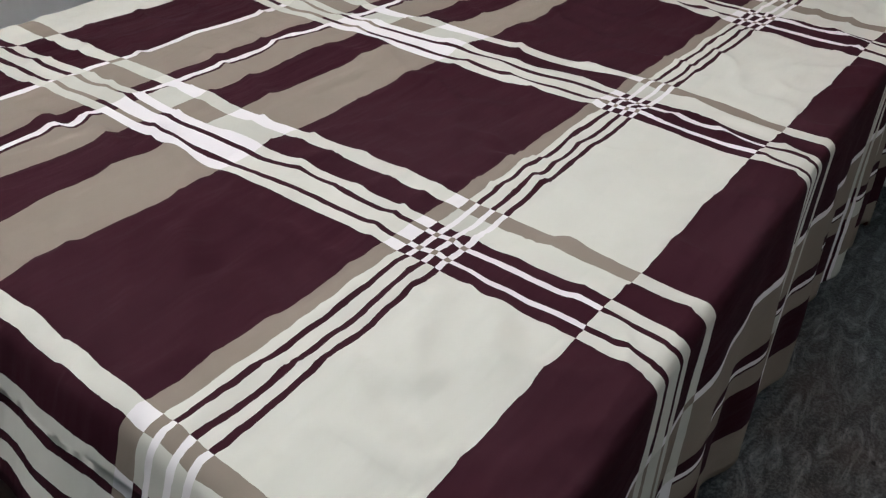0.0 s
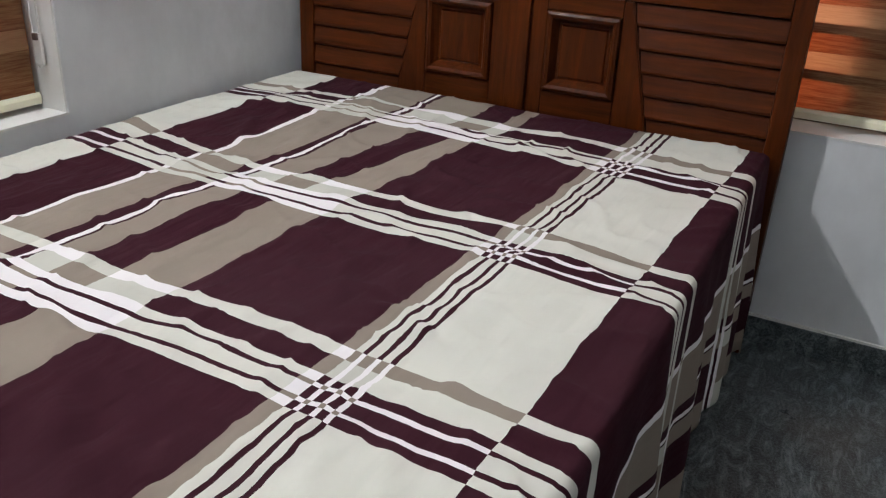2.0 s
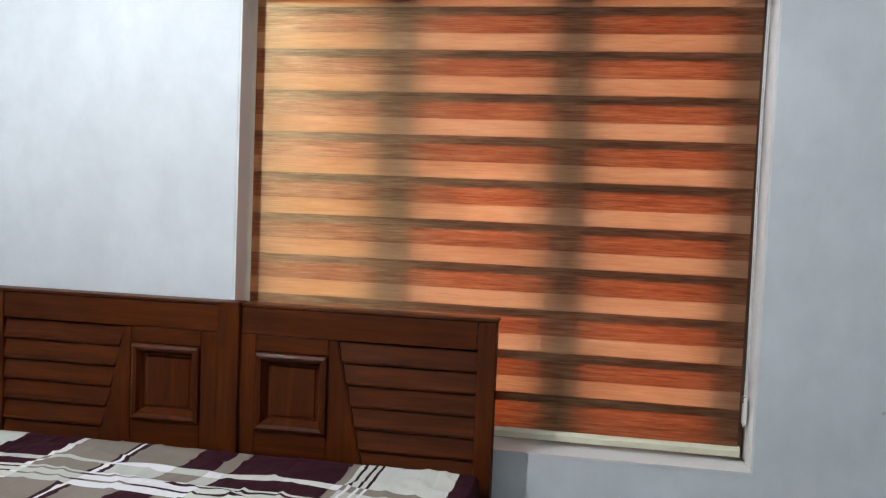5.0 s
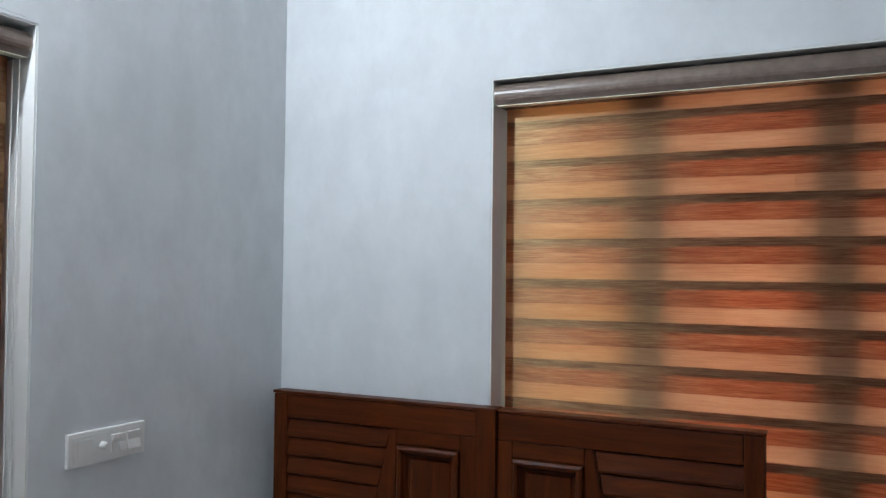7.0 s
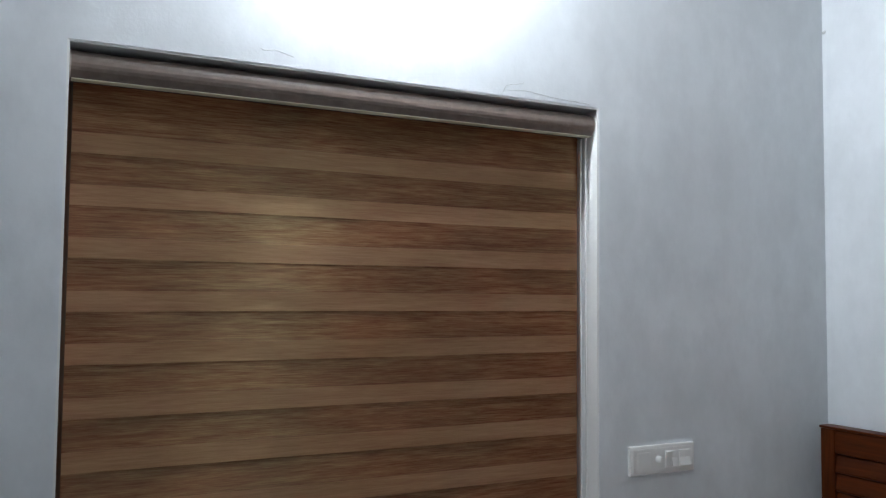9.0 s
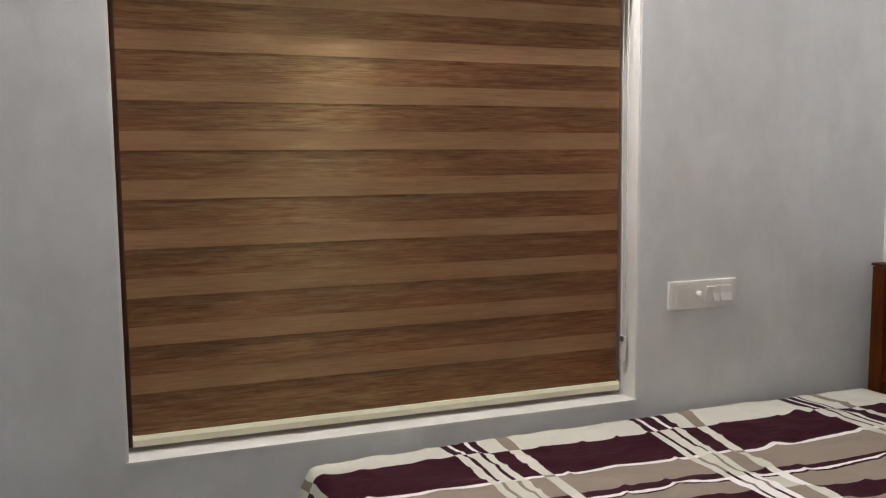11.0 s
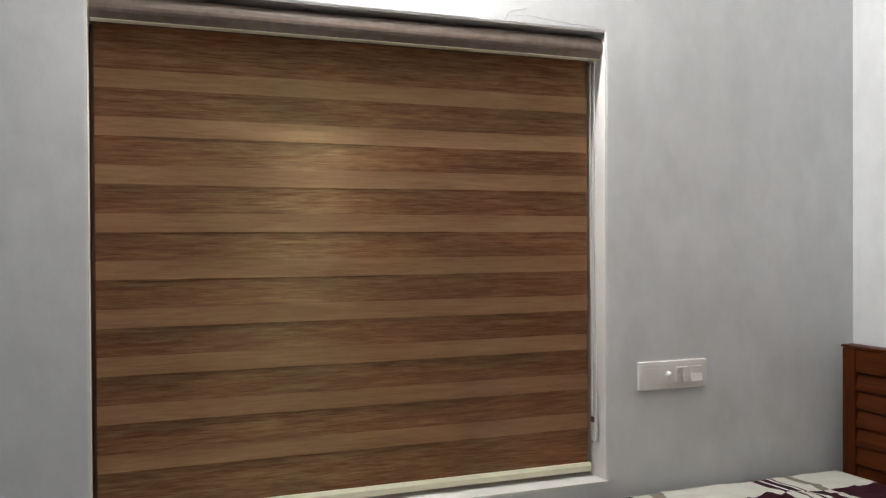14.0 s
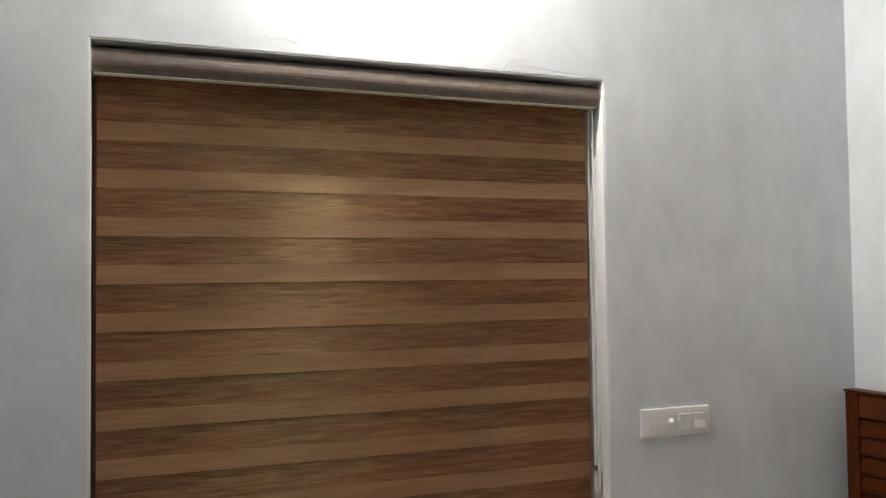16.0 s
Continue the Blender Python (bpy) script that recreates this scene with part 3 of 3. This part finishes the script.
def bed_sheet():
    X0, X1, HEADEND = 0.075, 1.598, 0.150
    us = np.concatenate([np.arange(-0.24, 0.02, 0.02), np.arange(0.02, 1.54, 0.0115), np.arange(1.54, 1.66, 0.006), np.arange(1.66, 2.215, 0.0175)])
    vs = np.concatenate([np.arange(0.04, 0.19, 0.012), np.arange(0.19, 2.02, 0.0115), np.arange(2.02, 2.20, 0.006), np.arange(2.20, 2.335, 0.0150)])
    bm, grid = bmesh.new(), []
    layer = bm.loops.layers.uv.new("cloth")
    for u in us:
        col = []
        for v in vs:
            r, Y1 = 0.020, 2.094 + 0.030 * (min(max(u, 0.1), 1.6) - 0.85)
            du, dl, dv, dh = max(u - X1, 0), max(X0 - u, 0), max(v - Y1, 0), max(HEADEND - v, 0)
            x, y, z = min(max(u, X0), X1), -min(max(v, HEADEND), Y1), TOP
            wave = 0.009 * smooth_noise(u, v, 0.34, 1.0) + 0.005 * smooth_noise(u + 0.3 * v, v, 0.11, 4.0)
            ridge = smooth_noise(u * 0.6 + v, v * 0.5 - u, 0.16, 9.0)
            wave += 0.007 * max(0.0, 1 - abs(ridge) * 5) ** 2
            side = max(du, dl)
            if side > 0 and dv > 0:
                reach = math.hypot(side, dv)
                ang = math.atan2(dv, side)
                w = math.sin(ang) ** 2
                (o1, d1), (o2, d2) = drop_curve(reach, r, 0.02), foot_curve(reach)
                out, down = o1 + (o2 - o1) * w, d1 + (d2 - d1) * w
                bump = (0.16 if dl else 0.20) * max(reach - 0.03, 0) * math.sin(2 * ang)
                sx = 1 if du else -1
                x += sx * (out * math.cos(ang) + (bump * 0.35 if du else 0.0))
                y -= out * math.sin(ang) + bump
                z -= down * (1 - 0.10 * math.sin(2 * ang))
            elif du > 0:
                out, down = drop_curve(du, r, 0.02)
                fold = min(du / 0.45, 1.0)
                pleat = 0.013 * math.sin(v * 17 + 1.4 * math.sin(v * 5)) + 0.008 * math.sin(v * 41 + 2.0)
                x += out + fold * (pleat + 0.018 * max(0.0, 1 - v / 0.34))
                y += fold * 0.012 * math.sin(v * 23)
                z -= down
            elif dl > 0:
                out, down = drop_curve(dl, r, 0.02)
                x -= out
                z -= down
            elif dv > 0:
                out, down = foot_curve(dv)
                pleat = 0.006 * math.sin(u * 26 + 2 * math.sin(u * 7)) * min(dv / 0.2, 1.0)
                y -= out - pleat
                z -= down
            if dh > 0:
                out, down = drop_curve(dh, 0.02, 0.0)
                y += out * 0.4
                z -= down * (1.0 if side == 0 else 0.2)
            wave += folds(u, v)
            on_top = 1.0 if side == 0 and dv == 0 and dh == 0 else 0.4
            wave += 0.0045 * math.exp(-((v - 2.088) / 0.024) ** 2) * math.sin(u * 62 + 3 * math.sin(u * 11)) * (1 - min(max(u - 1.1, 0.0) / 0.2, 1.0))
            near_wall = max(0.0, 1 - u / 0.22) * (0.3 + 0.7 * min(max(v - 1.0, 0.0), 1.0))
            x, z = max(x, 0.016), z - 0.028 * near_wall * near_wall
            col.append((bm.verts.new((x, y, z + wave * on_top)), u, v))
        grid.append(col)
    coords = {}
    for col in grid:
        for vert, u, v in col:
            coords[vert] = (pulled(U_LINES, u, min(max(v, 0.3), 2.1) - 1.1), pulled(V_LINES, v, min(max(u, 0.1), 1.6) - 0.85))
    for a, b in zip(grid, grid[1:]):
        for k in range(len(a) - 1):
            f = bm.faces.new((a[k][0], a[k + 1][0], b[k + 1][0], b[k][0]))
            for loop in f.loops:
                loop[layer].uv = coords[loop.vert]
    bmesh.ops.recalc_face_normals(bm, faces=bm.faces)
    ob = mesh_object("bed_sheet", bm, SHEET, smooth=True)
    thick = ob.modifiers.new("thickness", "SOLIDIFY")
    thick.thickness, thick.offset = 0.0016, 0.0
    return tagged(ob, "maroon, cream and taupe plaid cotton sheet draped over the bed", "bed sheet")


U_LINES = [(0.212, 0.205, -0.040), (0.454, 0.415, -0.022, -0.026), (0.589, 0.553, -0.053, 0.029), (0.625, 0.596, -0.031, -0.002),
           (0.678, 0.686, -0.099, 0.075), (0.780, 0.766, -0.107, 0.095), (0.894, 0.888, -0.052, 0.041), (1.198, 1.224, -0.043, 0.002),
           (1.311, 1.309, -0.033, 0.026), (1.510, 1.526, -0.039, 0.012)]
V_LINES = [(0.325, 0.318, 0.005, 0.070), (0.530, 0.528, 0.050, 0.040), (0.975, 0.974, 0.000, -0.064, 0.152), (1.180, 1.152, 0.002, -0.027, 0.091),
           (1.540, 1.540, 0.013, 0.003, 0.038), (1.745, 1.708, 0.007, 0.047, 0.016), (2.100, 2.078, 0.010, 0.080), (2.138, 2.104, 0.010, 0.080), (2.305, 2.284, 0.010, 0.080)]


def pulled(lines, along, across):
    """Where the print runs out of square: each line (print place, place on the bed, then its slope, bow and twist across it)."""
    at = [sum(c * across ** k for k, c in enumerate(row[1:])) for row in lines]
    to = [row[0] for row in lines]
    if along <= at[0]:
        return to[0] + along - at[0]
    if along >= at[-1]:
        return to[-1] + along - at[-1]
    return float(np.interp(along, at, to))


bed_sheet()


# ---- switch board ----
def switch_board():
    y0, y1, z0, z1 = -0.916, -0.652, 0.948, 1.040
    ob = thing("switch_board", (0, (y0 + y1) / 2, (z0 + z1) / 2), "white plastic switch plate with knob and rockers on the wall", "switch board")
    part("plate", box(0.0, y0, z0, 0.012, y1, z1, bevel=0.004), PVC, ob)
    part("inner_plate", box(0.012, y0 + 0.012, z0 + 0.010, 0.0132, y1 - 0.012, z1 - 0.010, bevel=0.0005), PVC, ob)
    part("blank_module", box(0.0132, -0.886, 0.969, 0.0145, -0.836, 1.019, bevel=0.0006), PVC, ob)
    bm = bmesh.new()
    bmesh.ops.create_cone(bm, cap_ends=True, segments=24, radius1=0.011, radius2=0.009, depth=0.022)
    bmesh.ops.bevel(bm, geom=[e for e in bm.edges if abs(e.verts[0].co.z - e.verts[1].co.z) < 1e-4], offset=0.002, segments=2, affect="EDGES")
    bm.transform(pose(0.0245, -0.806, 0.996, 0, 90, 0))
    part("knob", bm, PVC, ob, "round dimmer knob", smooth=False)
    for a, b, low, high in ((-0.775, -0.750, 0.002, 0.010), (-0.749, -0.727, 0.007, 0.002), (-0.718, -0.674, 0.007, 0.002)):
        bm = bmesh.new()
        shape = [(0.0132, 0.969), (0.0135 + low, 0.970), (0.0150, 0.995), (0.0135 + high, 1.018), (0.0132, 1.019)]
        rows = [[bm.verts.new((x, y, z)) for x, z in shape] for y in (a, b)]
        for k in range(5):
            bm.faces.new((rows[0][k], rows[0][(k + 1) % 5], rows[1][(k + 1) % 5], rows[1][k]))
        bm.faces.new(rows[0]), bm.faces.new(rows[1][::-1])
        bmesh.ops.recalc_face_normals(bm, faces=bm.faces)
        part("rocker", bm, PVC, ob)
    return ob


switch_board()


# ---- wall lamp ----
def turned(outline, place, axis_turn, segments=32):
    """A closed or open outline (radius, height) turned round its own axis and set in place."""
    bm, rings = bmesh.new(), []
    for rad, h in outline:
        rings.append([bm.verts.new((rad * math.cos(k * math.tau / segments), rad * math.sin(k * math.tau / segments), h)) for k in range(segments)])
    for a, b in zip(rings, rings[1:]):
        for k in range(segments):
            bm.faces.new((a[k], a[(k + 1) % segments], b[(k + 1) % segments], b[k]))
    bm.faces.new(rings[0][::-1]), bm.faces.new(rings[-1])
    bmesh.ops.recalc_face_normals(bm, faces=bm.faces)
    bm.transform(pose(*place, *axis_turn))
    return bm


def wall_lamp():
    """A batten holder on the wall with a bulb that points into the room."""
    x, y, z = LAMP
    ob = thing("wall_lamp", (0, y, z), "lit white bulb in a holder on the wall above the window", "wall lamp")
    out, up = (0, 90, 0), (0, 68, 0)
    part("rose", turned([(0.040, 0.0), (0.040, 0.008), (0.034, 0.014), (0.022, 0.016)], (0.0, y, z - 0.036), out), PVC, ob)
    lift = radians(22)

    def along(d):
        """A point on the bulb's axis, d short of its dome."""
        return (x - d * math.cos(lift), y, z - d * math.sin(lift))

    part("holder", turned([(0.020, 0.0), (0.020, 0.038), (0.0185, 0.042), (0.0185, 0.048)], along(0.100), up), PVC, ob)
    part("collar", turned([(0.013, 0.0), (0.014, 0.010), (0.024, 0.034), (0.0292, 0.0515)], along(0.052), up), PVC, ob, "white plastic bulb collar")
    dome = [(0.0295, 0.0)] + [(0.030 * math.cos(a), 0.002 + 0.030 * math.sin(a)) for a in (k * math.pi / 20 for k in range(10))]
    part("bulb", turned(dome, (x, y, z), up), BULB, ob, "glowing white bulb", smooth=True)
    return ob


wall_lamp()


# ---- small marks ----
def plaster_crack(points, radius, label):
    """A thin raised line of flaked plaster, jagged by a fixed chance."""
    rng = random.Random(int(points[0][1] * -1000))
    way = []
    for p, q in zip(points, points[1:]):
        for k in range(4):
            f = k / 4
            way.append(tuple(a + (b - a) * f + (rng.uniform(-0.0025, 0.0025) if n and (way and k) else 0.0) for n, (a, b) in enumerate(zip(p, q))))
    way.append(points[-1])
    return tagged(mesh_object("plaster_crack", tube(way, radius, 6), CRACK), label, "crack", kind="structure")


plaster_crack([(0.0, -1.381, 2.104), (0.0, -1.362, 2.132), (0.0, -1.330, 2.139), (0.0, -1.303, 2.147)], 0.0009, "thin raised crack in the wall plaster above the window")
plaster_crack([(0.0, -1.356, 2.119), (0.0, -1.290, 2.122), (0.0, -1.235, 2.118), (0.0, -1.140, 2.110), (0.0, -1.060, 2.107)], 0.0007, "thin raised crack in the wall plaster above the window")
plaster_crack([(0.0, -2.100, 2.140), (0.0, -2.080, 2.136), (0.0, -2.054, 2.139), (0.0, -2.010, 2.128)], 0.0008, "thin raised crack in the wall plaster above the window")


def wall_mark(place, size, label):
    """A small lump of filler left on the wall."""
    bm = bmesh.new()
    bmesh.ops.create_icosphere(bm, subdivisions=2, radius=size)
    for v in bm.verts:
        v.co += v.co.normalized() * size * 0.35 * noise.noise(v.co / size * 1.7)
    bm.transform(Matrix.Translation(place) @ Matrix.Diagonal((1.0, 0.35, 0.8, 1.0)))
    return tagged(mesh_object("filler_spot", bm, CRACK, smooth=True), label, "filler spot", kind="structure")


wall_mark((2.696, -0.001, 0.864), 0.0055, "small grey filler spot on the painted wall")
wall_mark((0.010, -0.002, 2.492), 0.0085, "small grey filler spot in the wall corner")
